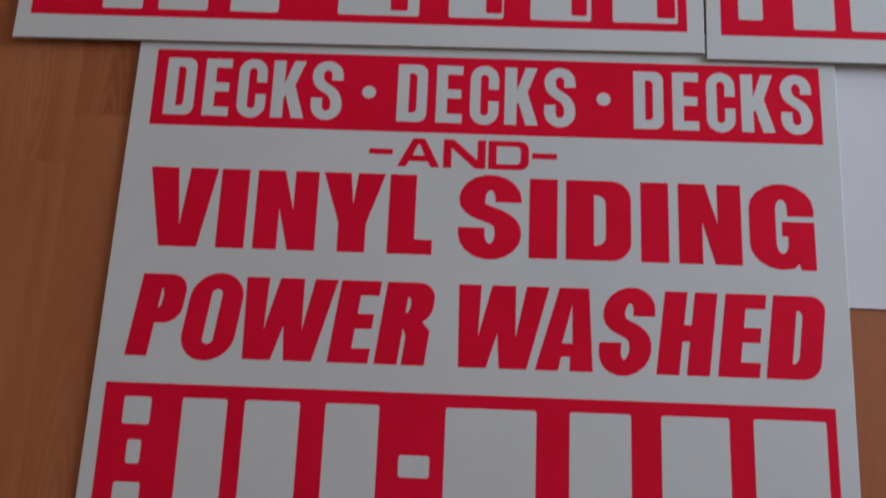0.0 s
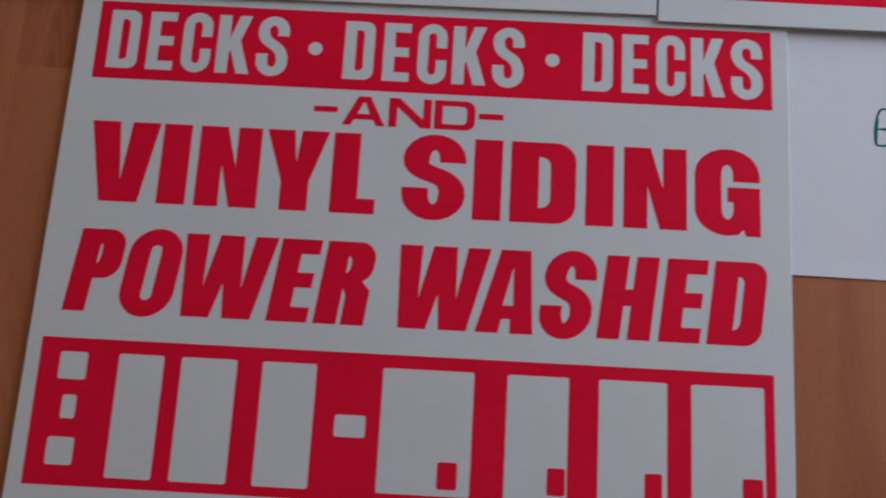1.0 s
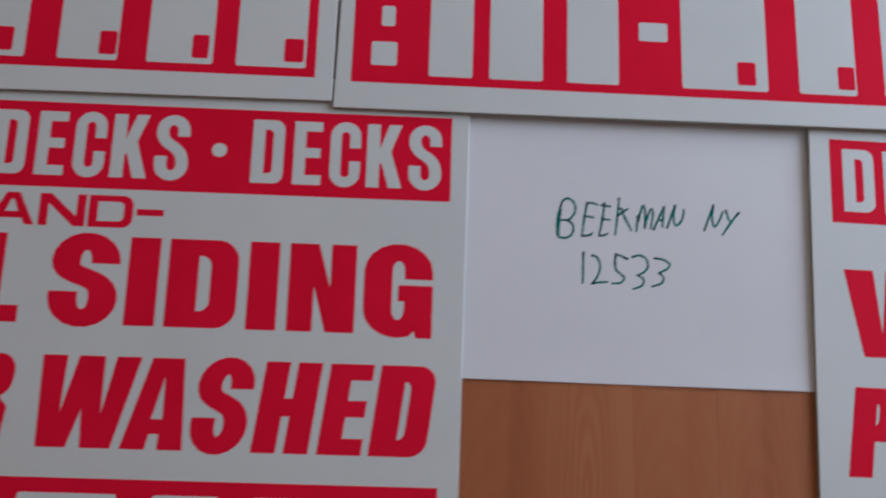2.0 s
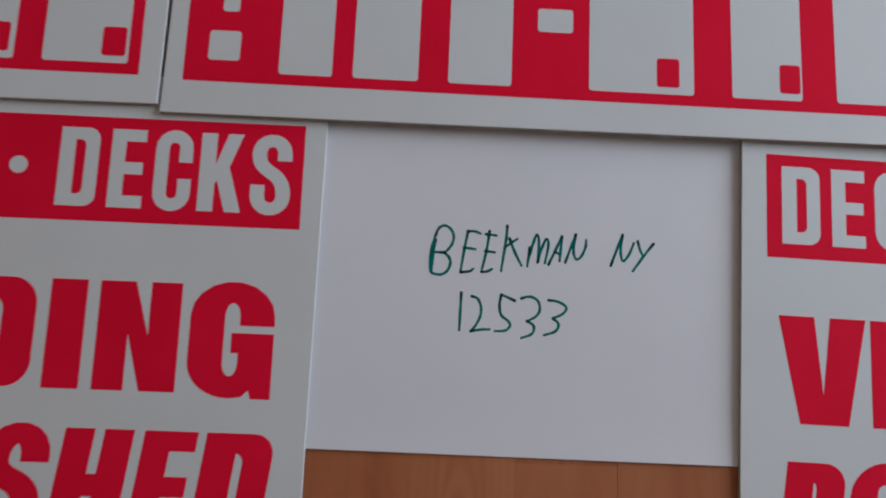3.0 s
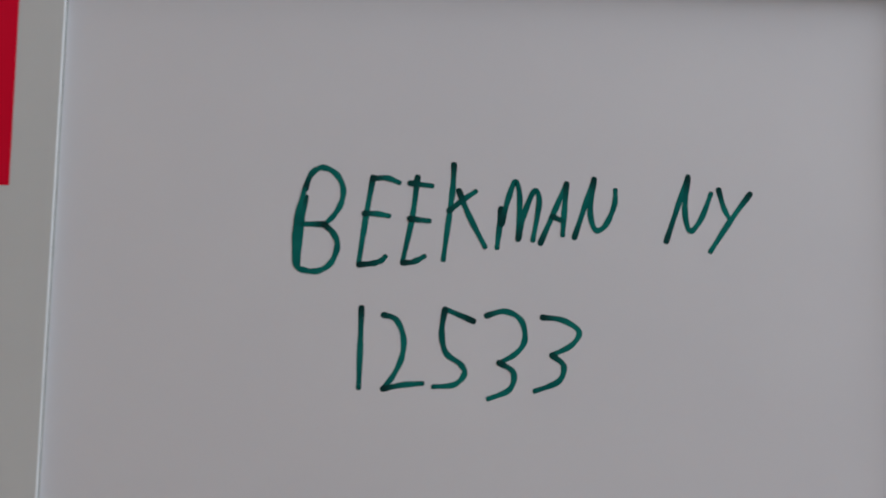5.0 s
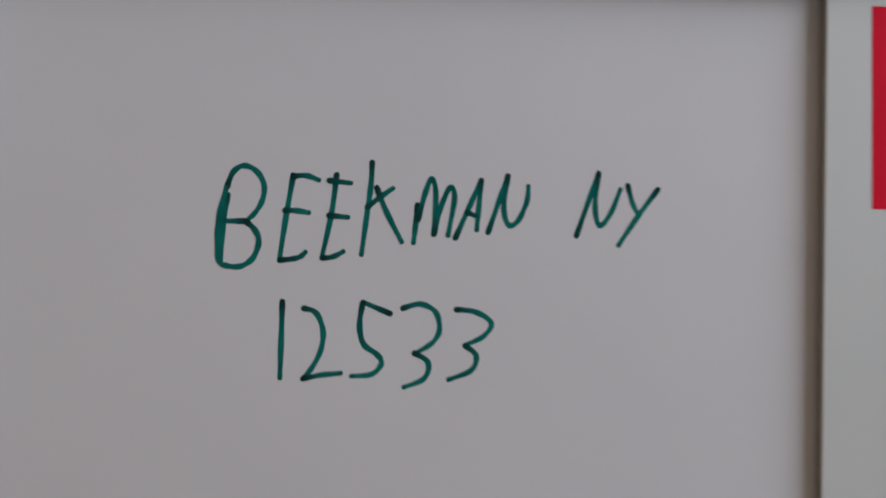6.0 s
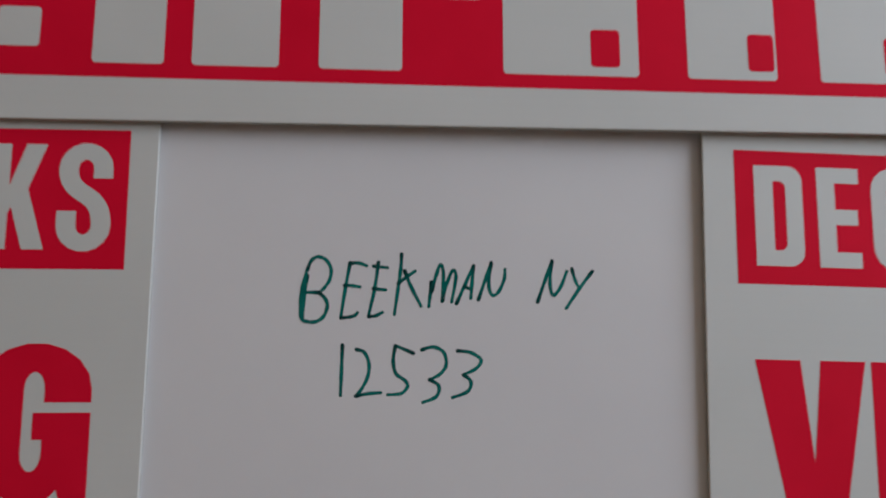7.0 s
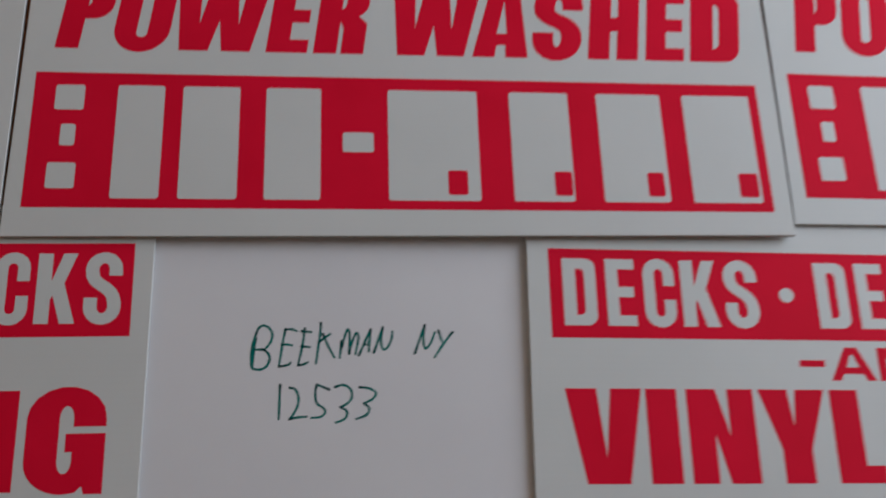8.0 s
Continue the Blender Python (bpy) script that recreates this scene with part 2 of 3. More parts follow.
def glyph(c, w, s, h):
    r = 0.5 * w
    if c == "I":
        return [[(0, 0), (w, 0), (w, 1), (0, 1)]]
    if c == "L":
        return [[(0, 0), (w, 0), (w, h), (s, h), (s, 1), (0, 1)]]
    if c == "E":
        m0, m1, e = 0.5 - h * 0.48, 0.5 + h * 0.52, w * 0.95
        return [[(0, 0), (w, 0), (w, h), (s, h), (s, m0), (e, m0), (e, m1), (s, m1), (s, 1 - h), (w, 1 - h), (w, 1), (0, 1)]]
    if c == "H":
        m0, m1 = 0.5 - h * 0.55, 0.5 + h * 0.55
        return [[(0, 0), (s, 0), (s, m0), (w - s, m0), (w - s, 0), (w, 0), (w, 1), (w - s, 1), (w - s, m1), (s, m1), (s, 1), (0, 1)]]
    if c == "V":
        return [[(0.23 * w, 0), (0.78 * w, 0), (w, 1), (w - s * 0.95, 1), (0.5 * w, 0.27), (s * 0.95, 1), (0, 1)]]
    if c == "N":
        return [[(0, 0), (s * 0.9, 0), (s * 0.9, 0.52), (w - s * 1.02, 0), (w, 0), (w, 1), (w - s * 0.9, 1), (w - s * 0.9, 0.5), (s * 1.02, 1), (0, 1)]]
    if c == "Y":
        return [[(0.5 * w - s / 2, 0), (0.5 * w + s / 2, 0), (0.5 * w + s / 2, 0.36), (w, 1), (w - s, 1), (0.5 * w, 0.60), (s, 1), (0, 1), (0.5 * w - s / 2, 0.36)]]
    if c == "K":
        return [[(0, 0), (s, 0), (s, 0.34), (s * 1.14, 0.40), (w - s * 1.02, 0), (w, 0), (0.68 * w, 0.57), (0.97 * w, 1), (0.97 * w - s * 0.98, 1), (s, 0.60), (s, 1), (0, 1)]]
    if c == "A":
        return [[(0, 0), (s, 0), (s * 1.06, 0.17), (w - s * 1.06, 0.17), (w - s, 0), (w, 0), (0.76 * w, 1), (0.24 * w, 1)],
                [(0.5 * w - 0.09 * w, 0.33), (0.5 * w + 0.09 * w, 0.33), (0.5 * w, 0.80)]]
    if c == "W":
        return [[(0.13 * w, 0), (0.43 * w, 0), (0.5 * w, 0.42), (0.57 * w, 0), (0.87 * w, 0), (w, 1), (w - 0.250 * w, 1), (0.705 * w, 0.37), (0.63 * w, 1),
                 (0.37 * w, 1), (0.295 * w, 0.37), (0.250 * w, 1), (0, 1)]]
    if c == "D":
        return [half_bowl(0, 0, w, 1, r * 0.62), half_bowl(s * 1.08, h, w - s * 0.97, 1 - h, r * 0.3)]
    if c == "O":
        return [bowl(0, 0, w, 1, r), bowl(s, h * 1.05, w - s, 1 - h * 1.05, 0.5 * (w - 2 * s))]
    if c == "P":
        y = 0.40
        return [[(0, 0), (s, 0), (s, y)] + half_bowl(s, y, w, 1, r * 0.75)[1:-1] + [(0, 1)], half_bowl(s, y + h, w - s, 1 - h, r * 0.3)]
    if c == "R":
        y = 0.44
        return [[(0, 0), (s, 0), (s, y), (0.46 * w, y), (w - s, y - 0.10), (w - s, 0), (w, 0), (w, y - 0.02), (0.86 * w, y + 0.06)]
                + half_bowl(s, y + 0.06, w, 1, r * 0.7)[4:-1] + [(0, 1)], half_bowl(s, y + h, w - s, 1 - h, r * 0.3)]
    a, ro = (w - s) / 2, min(0.5 * w, 0.30)
    ry, ri = ro - h / 2, max(ro - h, 0.06)
    if c == "C":
        line = [(w - s / 2, 0.60), (w - s / 2, 1 - ro)] + arc(w / 2, 1 - ro, a, ry, 0, 180) + arc(w / 2, ro, a, ry, 180, 360)
        return [stroked(line + [(w - s / 2, 0.40)], s / 2, h / 2)]
    if c == "G":
        outer = [(w, 0.62)] + arc(w / 2, 1 - ro, w / 2, ro, 0, 180) + arc(w / 2, ro, w / 2, ro, 180, 270)
        foot = [(0.66 * w, 0.015), (0.74 * w, 0.075), (0.77 * w, 0), (w, 0), (w, 0.555), (0.5 * w, 0.555), (0.5 * w, 0.385), (w - s, 0.385)]
        inner = arc(w / 2, h + ri, w / 2 - s, ri, 360, 180) + arc(w / 2, 1 - h - ri, w / 2 - s, ri, 180, 0)
        return [outer + foot + inner + [(w - s, 0.62)]]
    if c == "S":
        yt = 1 - ro
        line = [(w - s / 2, 0.672), (w - s / 2, yt)] + arc(w / 2, yt, a, ry, 0, 180)
        line += bezier((s / 2, yt), (s / 2, 0.47), (w - s / 2, 0.59), (w - s / 2, ro))
        line += arc(w / 2, ro, a, ry, 360, 180) + [(s / 2, 0.37)]
        return [stroked(line, s / 2, h / 2)]
    return [[(0, 0), (w, 0), (w, 1), (0, 1)]]


def wide_glyph(c, w):
    """Wide low capitals of the small line; cell w wide and 1 high."""
    s, h = 0.27, 0.19
    if c == "A":
        return [[(0, 0), (s * 1.05, 0), (s * 1.45, 0.2), (w - s * 1.45, 0.2), (w - s * 1.05, 0), (w, 0), (0.64 * w, 1), (0.36 * w, 1)],
                [(0.36 * w, 0.40), (0.64 * w, 0.40), (0.53 * w, 0.78), (0.47 * w, 0.78)]]
    if c == "N":
        return [[(0, 0), (s, 0), (s, 0.70), (w - s * 1.25, 0), (w, 0), (w, 1), (w - s, 1), (w - s, 0.30), (s * 1.25, 1), (0, 1)]]
    return [half_bowl(0, 0, w, 1, 0.30), half_bowl(s, h, w - s, 1 - h, 0.16)]


def letter(c, x0, x1, y0, y1, z, mat, parent, stem=0.40, bar=0.16, slant=0.0, wide=False, name="letter"):
    """One printed capital in its box; stem is a share of the box's width, bar a share of its height."""
    if c in "SGOC" and not wide:
        over = (0.035 if bar > 0.17 else 0.018) * (y1 - y0)
        y0, y1 = y0 - over, y1 + over
    k = y1 - y0
    w = (x1 - x0) / k
    loops = wide_glyph(c, w) if wide else glyph(c, w, stem * w, bar)
    return part(name, filled(name, loops, mat, lambda x, y: (x0 + x * k + slant * y * k, y0 + y * k, z)), parent)


def disc(cx, cy, r, n=24):
    return [(cx + r * math.cos(2 * math.pi * k / n), cy + r * math.sin(2 * math.pi * k / n)) for k in range(n)]


# ---- the yard sign: 24 x 18 inch sheet, origin at its lower left corner on the underside ----
SIGN_W, SIGN_H, SIGN_T = 0.6096, 0.4620, 0.0040
INK = SIGN_T + 0.00012
OVER = SIGN_T + 0.00024


def fluted_board():
    """One sheet: two thin skins over a set-back core, cut a little out of square with its print."""
    skin, back, e = 0.0008, 0.0004, 0.0005
    verts, faces = [], []
    for inset, z in ((e, 0), (0, e), (0, skin), (back, skin), (back, SIGN_T - skin), (0, SIGN_T - skin), (0, SIGN_T - e), (e, SIGN_T)):
        x0, x1, y0, y1 = 0.0016 + inset, 0.0016 + SIGN_W - inset, 0.0042 + inset, 0.0042 + SIGN_H - inset
        for x, y in ((x0, y0), (x1, y0), (x1, y1), (x0, y1)):
            verts.append((x - 0.0095 * (0.4365 - y), y - 0.0035 * (0.5 - x / SIGN_W), z))
    faces = [(3, 2, 1, 0), (28, 29, 30, 31)]
    faces += [(4 * r + k, 4 * r + (k + 1) % 4, 4 * r + 4 + (k + 1) % 4, 4 * r + 4 + k) for r in range(7) for k in range(4)]
    me = mesh_of("board", verts, faces, PLASTIC)
    # the set-back core faces get the painted shade
    me.materials.append(FLUTE_SHADE)
    for p in me.polygons[14:18]:
        p.material_index = 1
    return me


def yard_sign():
    sign = new("yard_sign")
    board = part("board", fluted_board(), sign, "white corrugated plastic sheet")
    bx0, bx1, lx0, lx1 = 0.0185, 0.5968, 0.0106, 0.5926
    # upper red band with three words
    top0, top1 = 0.3650, 0.4366
    band = part("upper_band", filled("upper_band", [[(bx0, top0), (bx1, top0), (bx1, top1), (bx0, top1)]], RED_INK, lambda x, y: (x, y, INK)), sign, "printed red band")
    boxes = ((0.0000, 0.0256), (0.0335, 0.0560), (0.0627, 0.0872), (0.0923, 0.1210), (0.1263, 0.1529))
    for start, k in ((0.0288, 1.014), (0.2318, 1.009), (0.4362, 1.0)):
        for c, (a, b) in zip("DECKS", boxes):
            letter(c, start + a * k, start + b * k, top0 + 0.0097, top0 + 0.0636, OVER, PLASTIC, band, 0.36 if c != "E" else 0.42, 0.155)
    for cx in (0.2070, 0.4103):
        part("dot", filled("dot", [disc(cx, top0 + 0.0362, 0.0060)], PLASTIC, lambda x, y: (x, y, OVER)), band)
    # the small line between two dashes
    for c, a, b in (("A", 0.2347, 0.2710), ("N", 0.2739, 0.3100), ("D", 0.3123, 0.3469)):
        letter(c, a, b, 0.3334, 0.3595, INK, RED_INK, sign, wide=True)
    for a, b in ((0.2104, 0.2305), (0.3498, 0.3707)):
        part("dash", filled("dash", [[(a, 0.3440), (b, 0.3440), (b, 0.3492), (a, 0.3492)]], RED_INK, lambda x, y: (x, y, INK)), sign)
    # two lines of large red capitals
    for c, a, b, st in (("V", 0.0256, 0.0836, 0.43), ("I", 0.0866, 0.1104, 1), ("N", 0.1177, 0.1696, 0.43), ("Y", 0.1737, 0.2261, 0.44), ("L", 0.2301, 0.2674, 0.60),
                        ("S", 0.2888, 0.3416, 0.42), ("I", 0.3480, 0.3716, 1), ("D", 0.3787, 0.4330, 0.40), ("I", 0.4411, 0.4643, 1), ("N", 0.4724, 0.5246, 0.42), ("G", 0.5310, 0.5849, 0.41)):
        letter(c, a, b, 0.2560, 0.3261, INK, RED_INK, sign, st, 0.185)
    for c, a, b, st in (("P", 0.0220, 0.0606, 0.47), ("O", 0.0643, 0.1081, 0.40), ("W", 0.1081, 0.1839, 0.3), ("E", 0.1867, 0.2197, 0.54), ("R", 0.2246, 0.2653, 0.46),
                        ("W", 0.2832, 0.3574, 0.3), ("A", 0.3546, 0.4010, 0.40), ("S", 0.4033, 0.4455, 0.42), ("H", 0.4517, 0.4944, 0.43), ("E", 0.5009, 0.5341, 0.52), ("D", 0.5394, 0.5824, 0.43)):
        letter(c, a, b, 0.1630, 0.2319, INK, RED_INK, sign, st, 0.18, 0.122)
    # lower red band: a column of short bars, a row of tall bars and four small ones over them
    low0, low1 = 0.0259, 0.1410
    lower = part("lower_band", filled("lower_band", [[(lx0, low0), (lx1, low0), (lx1, low1), (lx0, low1)]], RED_INK, lambda x, y: (x, y, INK)), sign, "printed red band with white bars")

    def bar(a, b, y0, y1, z, mat):
        part("bar", filled("bar", [bowl(a, y0, b, y1, 0.0022)], mat, lambda x, y: (x, y, z)), lower)

    for a, b, y0, y1 in ((0.0270, 0.0490, 0.1080, 0.1298), (0.0334, 0.0446, 0.0772, 0.0957), (0.0262, 0.0474, 0.0414, 0.0628)):
        bar(a, b, y0, y1, OVER, PLASTIC)
    for a, b in ((0.0740, 0.1100), (0.1240, 0.1682), (0.1886, 0.2316), (0.2845, 0.3565), (0.3828, 0.4312), (0.4550, 0.5085), (0.5275, 0.5845)):
        bar(a, b, 0.0335, 0.1302, OVER, PLASTIC)
    bar(0.2488, 0.2731, 0.0745, 0.0917, OVER, PLASTIC)
    for a, b in ((0.3310, 0.3465), (0.4158, 0.4300), (0.4912, 0.5048), (0.5665, 0.5825)):
        bar(a, b, 0.0386, 0.0595, OVER + 0.00012, RED_INK)
    return tagged(sign, "white corrugated plastic yard sign with red printed lettering", "yard sign", "yard signs laid out on the floor")


# ---- room shell ----
def floor():
    base = new("floor", boxes_mesh("floor", [(ROOM_W, ROOM_S, -0.06, ROOM_E, ROOM_N, -0.0012)], JOINT))
    return tagged(base, "reddish brown wood-look laminate strip floor", "floor", kind="structure")


ground = floor()
wall_t = 0.12
tagged(new("wall_west", boxes_mesh("wall_west", [(ROOM_W - wall_t, ROOM_S, -0.06, ROOM_W, ROOM_N, ROOM_H)], WALL_PAINT)), "plain painted wall", "wall", kind="structure")
tagged(new("wall_south", boxes_mesh("wall_south", [(ROOM_W - wall_t, ROOM_S - wall_t, -0.06, ROOM_E + wall_t, ROOM_S, ROOM_H)], WALL_PAINT)), "plain painted wall", "wall", kind="structure")
tagged(new("wall_north", boxes_mesh("wall_north", [(ROOM_W - wall_t, ROOM_N, -0.06, ROOM_E + wall_t, ROOM_N + wall_t, ROOM_H)], WALL_PAINT)), "plain painted wall", "wall", kind="structure")
tagged(new("wall_east", boxes_mesh("wall_east", [
    (ROOM_E, ROOM_S, -0.06, ROOM_E + wall_t, WIN_Y0, ROOM_H), (ROOM_E, WIN_Y1, -0.06, ROOM_E + wall_t, ROOM_N, ROOM_H),
    (ROOM_E, WIN_Y0, -0.06, ROOM_E + wall_t, WIN_Y1, WIN_Z0), (ROOM_E, WIN_Y0, WIN_Z1, ROOM_E + wall_t, WIN_Y1, ROOM_H)], WALL_PAINT)), "plain painted wall with a tall window", "wall", kind="structure")
tagged(new("ceiling", boxes_mesh("ceiling", [(ROOM_W - wall_t, ROOM_S - wall_t, ROOM_H, ROOM_E + wall_t, ROOM_N + wall_t, ROOM_H + 0.1)], CEILING_PAINT)), "plain white ceiling", "ceiling", kind="structure")
window = tagged(new("window_1"), "tall white-framed window", "window", kind="structure")
wx0, wx1 = ROOM_E + 0.05, ROOM_E + 0.10
part("window_frame", boxes_mesh("window_frame", [
    (wx0, WIN_Y0, WIN_Z0, wx1, WIN_Y0 + 0.05, WIN_Z1), (wx0, WIN_Y1 - 0.05, WIN_Z0, wx1, WIN_Y1, WIN_Z1),
    (wx0, WIN_Y0 + 0.05, WIN_Z0, wx1, WIN_Y1 - 0.05, WIN_Z0 + 0.05), (wx0, WIN_Y0 + 0.05, WIN_Z1 - 0.05, wx1, WIN_Y1 - 0.05, WIN_Z1)], FRAME_PAINT), window)
pane = part("pane", boxes_mesh("pane", [(wx0 + 0.02, WIN_Y0 + 0.05, WIN_Z0 + 0.05, wx0 + 0.026, WIN_Y1 - 0.05, WIN_Z1 - 0.05)], GLASS), window)
pane.visible_shadow = False

# ---- the signs ----
first = yard_sign()
TIP = -math.degrees(math.asin(0.0053 / 0.463))
first.matrix_basis = pose(-0.6096, -0.3650, 0.0006)
beside = copy_thing(first, pose(0.2709, -0.3693, 0.0005, 0.20, 0.0, -1.33))
first["label"] = "white corrugated plastic yard sign with red lettering on wooden floor"
beside["label"] = "slightly turned white and red yard sign overlapping the paper's edge"
upper = copy_thing(first, pose(-0.7190, 0.0748, 0.0054, TIP, 0, 0.0))
middle = copy_thing(first, pose(-0.1077, 0.0729, 0.0054, TIP, -0.47, -0.45))
end = copy_thing(first, pose(0.5048, 0.0829, 0.0062, TIP, 0, -1.0))
upper["label"] = "white and red yard sign whose lower edge overlaps another sign"
middle["label"] = "white and red yard sign lapped over the paper's top edge"
end["label"] = "white and red yard sign tucked beside and under its neighbour"


# ---- letter paper with handwriting ----
def smooth(points, n=7):
    """A curve through a few points."""
    pts = [points[0], *points, points[-1]]
    out = []
    for a, b, c, d in zip(pts, pts[1:], pts[2:], pts[3:]):
        for k in range(n):
            t = k / n
            out.append(tuple(0.5 * (2 * q + (r - p) * t + (2 * p - 5 * q + 4 * r - s) * t * t + (3 * q - p - 3 * r + s) * t**3) for p, q, r, s in zip(a, b, c, d)))
    return out + [points[-1]]


PAPER_W, PAPER_H, PAPER_T = 0.2870, 0.2217, 0.0003
pen = random.Random(4)


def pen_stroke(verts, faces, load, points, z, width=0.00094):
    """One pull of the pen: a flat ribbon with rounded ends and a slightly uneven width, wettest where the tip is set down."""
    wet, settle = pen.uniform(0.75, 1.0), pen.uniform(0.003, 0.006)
    run = 0.0
    line = smooth(points)
    n0, m = len(verts), len(line)
    for k, (x, y) in enumerate(line):
        x0, y0 = line[max(k - 1, 0)]
        x1, y1 = line[min(k + 1, m - 1)]
        d = math.hypot(x1 - x0, y1 - y0) or 1
        wv = width * (1 + 0.1 * math.sin(k * 0.9 + pen.random())) * (1 - 0.15 * (k / (m - 1)) ** 4)
        nx, ny = -(y1 - y0) / d * wv, (x1 - x0) / d * wv
        verts += [(x + nx, y + ny, z), (x - nx, y - ny, z)]
        run += math.hypot(x - x0, y - y0)
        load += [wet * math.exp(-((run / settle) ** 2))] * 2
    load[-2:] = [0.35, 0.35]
    faces += [(n0 + 2 * k, n0 + 2 * k + 1, n0 + 2 * k + 3, n0 + 2 * k + 2) for k in range(m - 1)]
    for (x, y), (bx, by), a, b in ((line[0], line[1], n0, n0 + 1), (line[-1], line[-2], n0 + 2 * m - 1, n0 + 2 * m - 2)):
        ux, uy = x - bx, y - by
        d = math.hypot(ux, uy) or 1
        ux, uy = ux / d * width, uy / d * width
        c = len(verts)
        verts += [(x + ux * 0.75 - uy * 0.6, y + uy * 0.75 + ux * 0.6, z), (x + ux * 0.75 + uy * 0.6, y + uy * 0.75 - ux * 0.6, z)]
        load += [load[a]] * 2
        near = min((c, c + 1), key=lambda v: (verts[v][0] - verts[a][0]) ** 2 + (verts[v][1] - verts[a][1]) ** 2)
        faces.append((a, near, 2 * c + 1 - near, b))


def paper_sheet():
    """The sheet lies flat but for its near edge, which has lifted a little off the boards."""
    xs = [PAPER_W * k / 24 for k in range(25)]
    ys = [0, 0.003, 0.007, 0.012, 0.018, 0.025, 0.033, 0.12, PAPER_H]
    verts, faces = [], []
    for top in (0, PAPER_T):
        for y in ys:
            for x in xs:
                lift = 0.0012 * max(0.0, 1 - y / 0.033) ** 2 * (0.75 + 0.25 * math.sin(x * 31 + 0.6))
                verts.append((x, y, top + lift))
    nx, ny = len(xs), len(ys)
    n = nx * ny
    for r in range(ny - 1):
        for c in range(nx - 1):
            a = r * nx + c
            faces += [(a, a + nx, a + nx + 1, a + 1), (n + a, n + a + 1, n + a + nx + 1, n + a + nx)]
    rim = list(range(nx)) + [r * nx + nx - 1 for r in range(1, ny)] + [n - 1 - c for c in range(1, nx)] + [r * nx for r in range(ny - 2, 0, -1)]
    faces += [(a, b, n + b, n + a) for a, b in zip(rim, rim[1:] + rim[:1])]
    return mesh_of("sheet", verts, faces, PAPER)


def on_sheet(x, y):
    """From a place on the floor to the turned sheet's own axes."""
    c, s = math.cos(radians(PAPER_TURN)), math.sin(radians(PAPER_TURN))
    x, y = x - PAPER_X, y - PAPER_Y
    return c * x + s * y, c * y - s * x


def handwritten(parent, name, strokes):
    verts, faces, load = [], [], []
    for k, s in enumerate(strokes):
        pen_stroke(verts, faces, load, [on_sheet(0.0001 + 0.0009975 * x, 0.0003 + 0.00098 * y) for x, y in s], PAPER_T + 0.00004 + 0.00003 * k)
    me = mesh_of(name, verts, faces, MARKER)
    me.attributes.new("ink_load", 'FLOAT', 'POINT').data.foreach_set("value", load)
    for p in me.polygons:
        if p.normal.z < 0:
            p.flip()
    return part(name, me, parent)


PAPER_X, PAPER_Y, PAPER_TURN = -0.0015, -0.1407, -0.38
sheet = new("letter_paper")
part("sheet", paper_sheet(), sheet)
handwritten(sheet, "letter", [[(77.2, -1.7), (75.8, -11.8), (75, -24)], [(76.9, 0.6), (78.9, 5.8), (82.4, 8), (86.6, 6.1), (89, 1.5), (88.4, -3.8), (85.9, -8.1), (83.2, -10.6)], [(83.4, -10.7), (76.4, -10.7)], [(83.2, -10.8), (86.1, -13.6), (87.4, -17.6), (85.6, -23), (81.7, -25.8), (77.2, -25.7), (74.5, -23.8), (74, -16), (74.6, -8.3), (76.8, 0.6)]])
handwritten(sheet, "letter", [[(98.6, 5.2), (96.4, -7.9), (94.1, -23.8)], [(94.1, -23.8), (98.6, -23.3), (101.1, -22.5), (102.6, -21)], [(98.3, 4.5), (102.8, 4.9), (107, 3.4)], [(95.7, -7), (99.4, -7), (103.7, -7.7)]])
handwritten(sheet, "letter", [[(112.9, 5.5), (111.2, -7.9), (108, -23)], [(108, -23), (111.7, -22.6), (115.1, -20.8)], [(110.3, 3.3), (117.6, 2.5)], [(110.2, -8.5), (116.7, -9.2)]])
handwritten(sheet, "letter", [[(124.7, 9.9), (124.3, 2.2), (122.9, -8.7), (121.1, -21.9)], [(122.9, -5.8), (127.2, -2.3), (131.7, 0.9)], [(126.2, 1.2), (129.4, -7), (134.6, -17.5)]])
handwritten(sheet, "letter", [[(139.9, -4.6), (139.3, -11.2), (138.5, -17.8)], [(140, -10.1), (142.2, -1.8), (144.6, 4.3), (146.1, -0.6), (145.3, -15)], [(145.4, -14.9), (147.4, -6.7), (150.8, 1.2), (152.5, -2.2), (150.2, -15.2)]])
handwritten(sheet, "letter", [[(152.6, -16.2), (157.1, -6.1), (161.6, 4.1)], [(161.6, 4.1), (160.8, -4.4), (160, -13.3)], [(156.6, -7.1), (160.2, -8.6)]])
handwritten(sheet, "letter", [[(163.8, -14.2), (167.5, -3.6), (170.8, 5.8)], [(170.8, 5.8), (169.3, -5.4), (170.9, -11.4), (174.2, -9.9), (177.3, -3.2), (177.8, 2.1)]])
handwritten(sheet, "letter", [[(194.3, -15.2), (198.5, -3.5), (202.4, 7.2)], [(202.4, 7), (201.0, -4.5), (202.5, -11.4), (206.4, -7.2), (210.0, 1.4)]])
handwritten(sheet, "letter", [[(212.6, 2.9), (214.1, -3.1), (216, -7.2)], [(223.4, 1.6), (216.2, -7.9), (209.1, -18.3)]])
handwritten(sheet, "numeral", [[(95.2, -37.5), (94.9, -49.9), (94.5, -63.2)]])
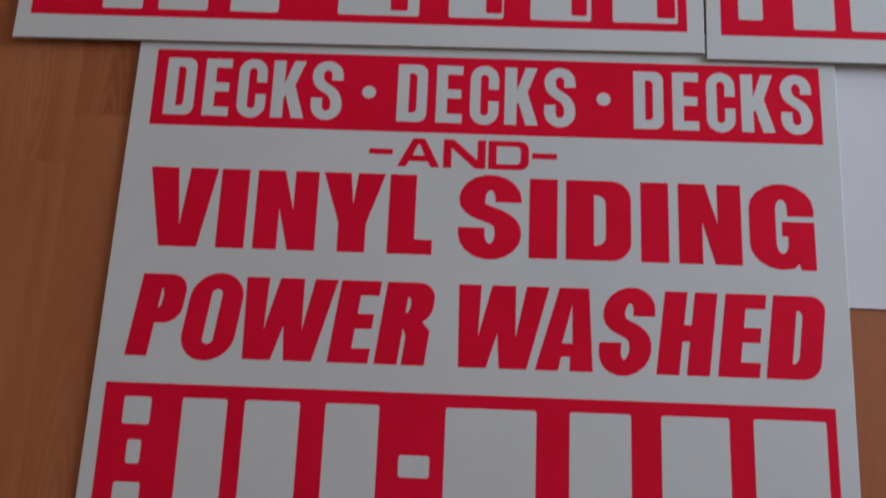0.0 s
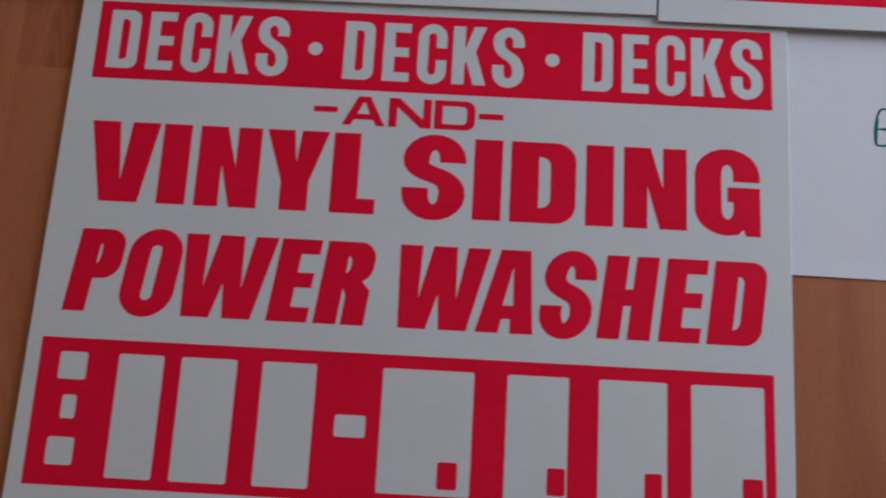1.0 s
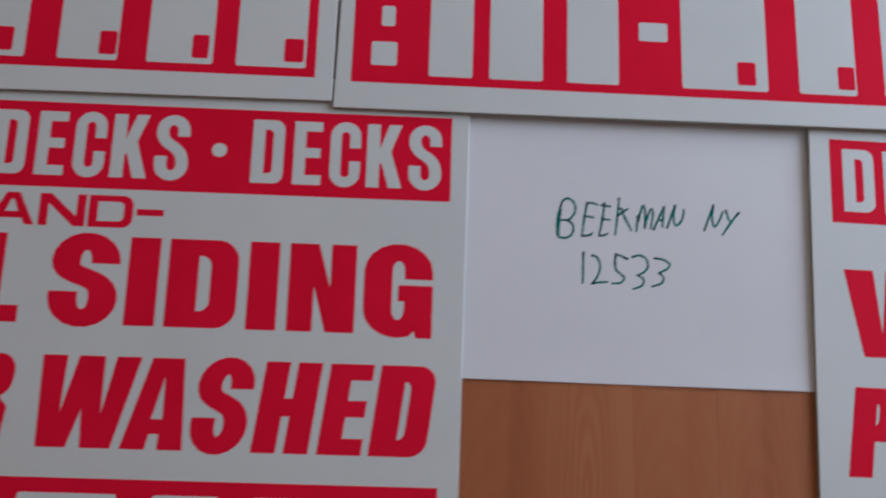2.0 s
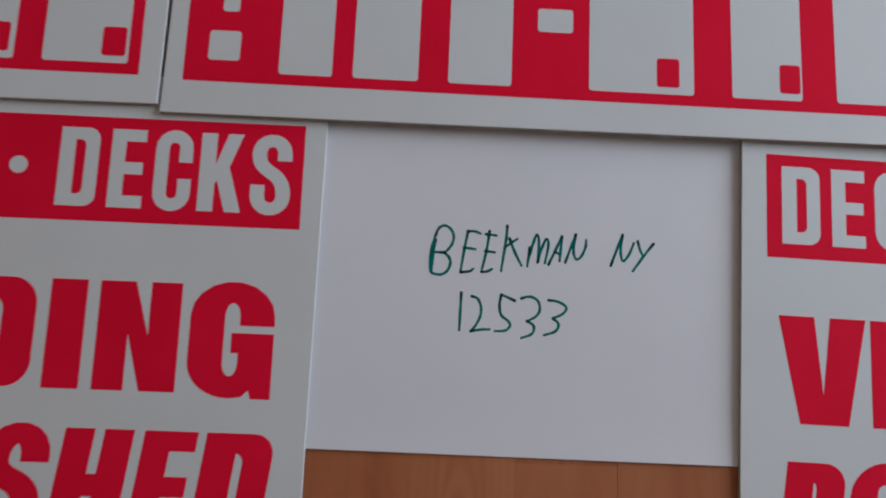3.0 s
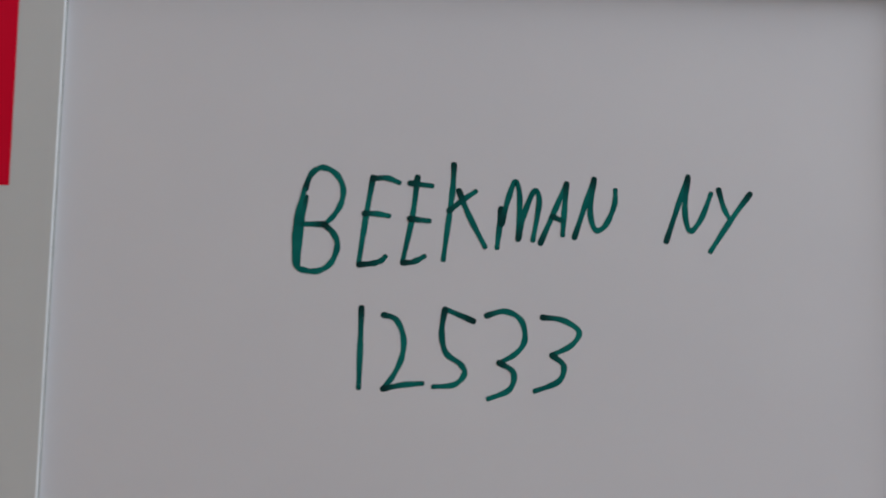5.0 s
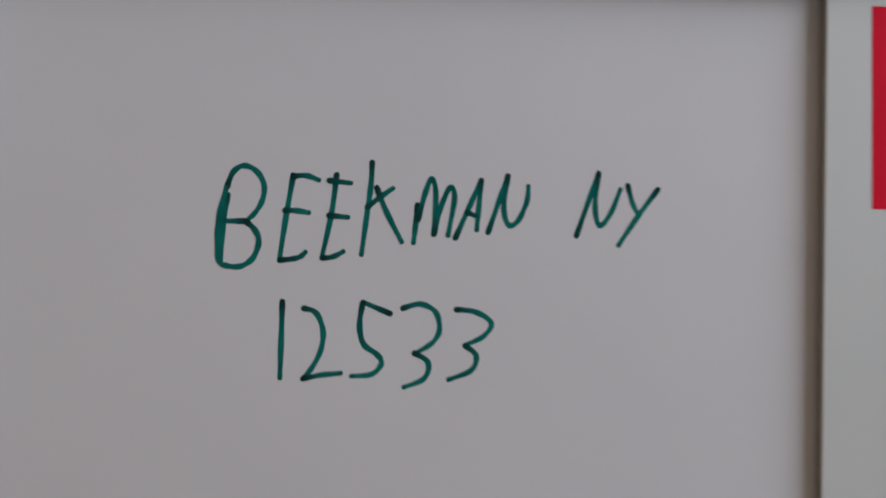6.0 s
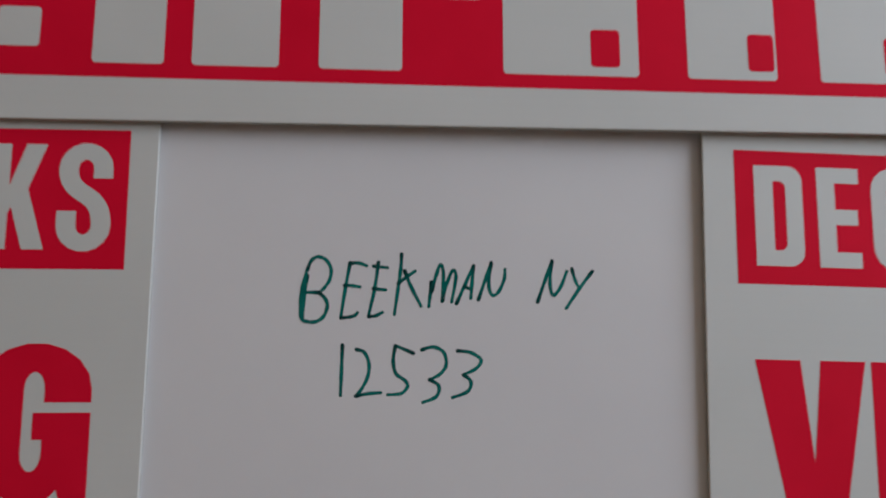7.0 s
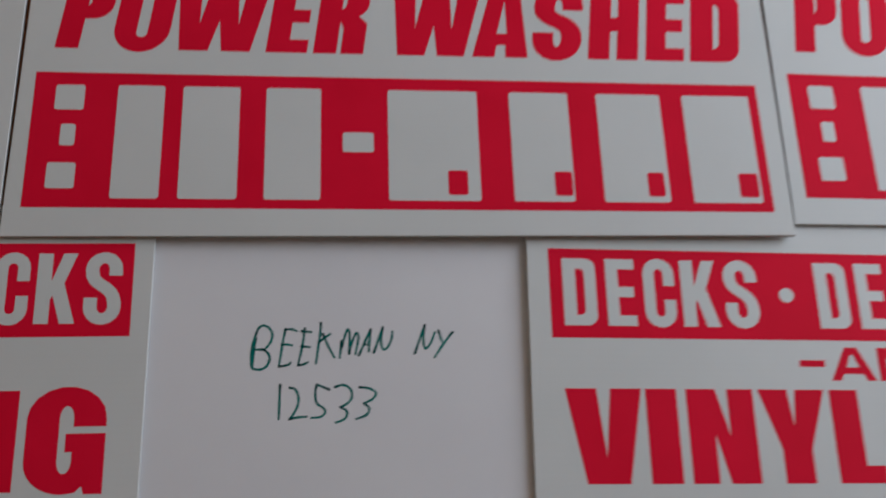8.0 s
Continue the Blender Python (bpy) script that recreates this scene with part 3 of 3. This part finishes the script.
handwritten(sheet, "numeral", [[(102, -39.9), (106.2, -41.5), (108.5, -47.3), (107.9, -53.7), (105, -59.8), (101.9, -63.5)], [(101.9, -63.5), (108, -62.3), (114.4, -61.8)]])
handwritten(sheet, "numeral", [[(130.9, -41.9), (121.7, -37.9)], [(121.7, -37.9), (120.6, -45.4), (121.9, -52), (126.4, -55.6), (127.8, -58.7), (124.6, -62.2), (117.9, -62.8)]])
handwritten(sheet, "numeral", [[(134.8, -40.1), (140.8, -38.6), (146, -41.4), (147.2, -47.7), (144.3, -52.2), (138.7, -55.4)], [(138.7, -55.1), (143.4, -58.4), (142.1, -63.8), (135.3, -66.7)]])
handwritten(sheet, "numeral", [[(152.8, -40.5), (159.6, -41.4), (164.8, -45.1), (162.2, -49.6), (155.8, -52.7)], [(155.8, -52.7), (159.6, -56.2), (157.9, -61.2), (150.2, -64.3)]])
sheet.matrix_basis = pose(PAPER_X, PAPER_Y, 0.0002, 0, 0, PAPER_TURN)
tagged(sheet, "white letter paper with green marker handwriting on the floor", "paper")

# ---- floor strips ----
STRIP_W, STRIP_L, GAP = 0.0660, 0.42, 0.00012
SEAM_X = 0.1322
cut = random.Random(11)


def strip_mesh(w, l, e):
    v = [(0, 0, -0.0012), (w, 0, -0.0012), (w, l, -0.0012), (0, l, -0.0012), (e, e, 0), (w - e, e, 0), (w - e, l - e, 0), (e, l - e, 0), (0, 0, -e), (w, 0, -e), (w, l, -e), (0, l, -e)]
    f = [(4, 5, 6, 7), (8, 9, 5, 4), (9, 10, 6, 5), (10, 11, 7, 6), (11, 8, 4, 7), (0, 1, 9, 8), (1, 2, 10, 9), (2, 3, 11, 10), (3, 0, 8, 11)]
    return mesh_of("strip", v, f, WOOD)


# three strips make a plank; only the plank's own edge is an open joint
INNER = strip_mesh(STRIP_W - 0.00004, STRIP_L - 0.00004, 0.00006)
EDGE = strip_mesh(STRIP_W - GAP, STRIP_L - 0.00004, 0.00006)
starts = {}
for col in range(-15, 14):
    x = SEAM_X + col * STRIP_W
    start = {-1: -0.286, -12: 0.009}.get(col, -0.29 + cut.uniform(-0.3, 0.3))
    starts[col] = start
    for row in range(-3, 4):
        y = start + row * STRIP_L
        if -1.1 < y < 0.75:
            ob = part("strip", EDGE if col % 3 == 1 else INNER, ground)
            ob.location = (x + (GAP if col % 3 == 1 else 0), y, 0)

# the same strips on to the walls, joined
verts, faces = [], []
for col in range(-39, 26):
    gap = GAP if col % 3 == 1 else 0.00004
    x0, x1 = max(SEAM_X + col * STRIP_W + gap, ROOM_W), min(SEAM_X + (col + 1) * STRIP_W, ROOM_E)
    start = starts[col] if col in starts else -0.29 + cut.uniform(-0.3, 0.3)
    for row in range(-7, 8):
        y = start + row * STRIP_L
        y0, y1 = max(y, ROOM_S), min(y + STRIP_L - 0.00004, ROOM_N)
        if y1 - y0 < 0.005 or x1 - x0 < 0.005 or (col in starts and -3 <= row < 4 and -1.1 < y < 0.75):
            continue
        n = len(verts)
        verts += [(x, y, z) for z in (-0.0012, 0) for x, y in ((x0, y0), (x1, y0), (x1, y1), (x0, y1))]
        faces += [(n + 4, n + 5, n + 6, n + 7)] + [(n + k, n + (k + 1) % 4, n + 4 + (k + 1) % 4, n + 4 + k) for k in range(4)]
rest = part("strips", mesh_of("strips", verts, faces, WOOD_JOINED), ground)
tagged(rest, kind="stuff")
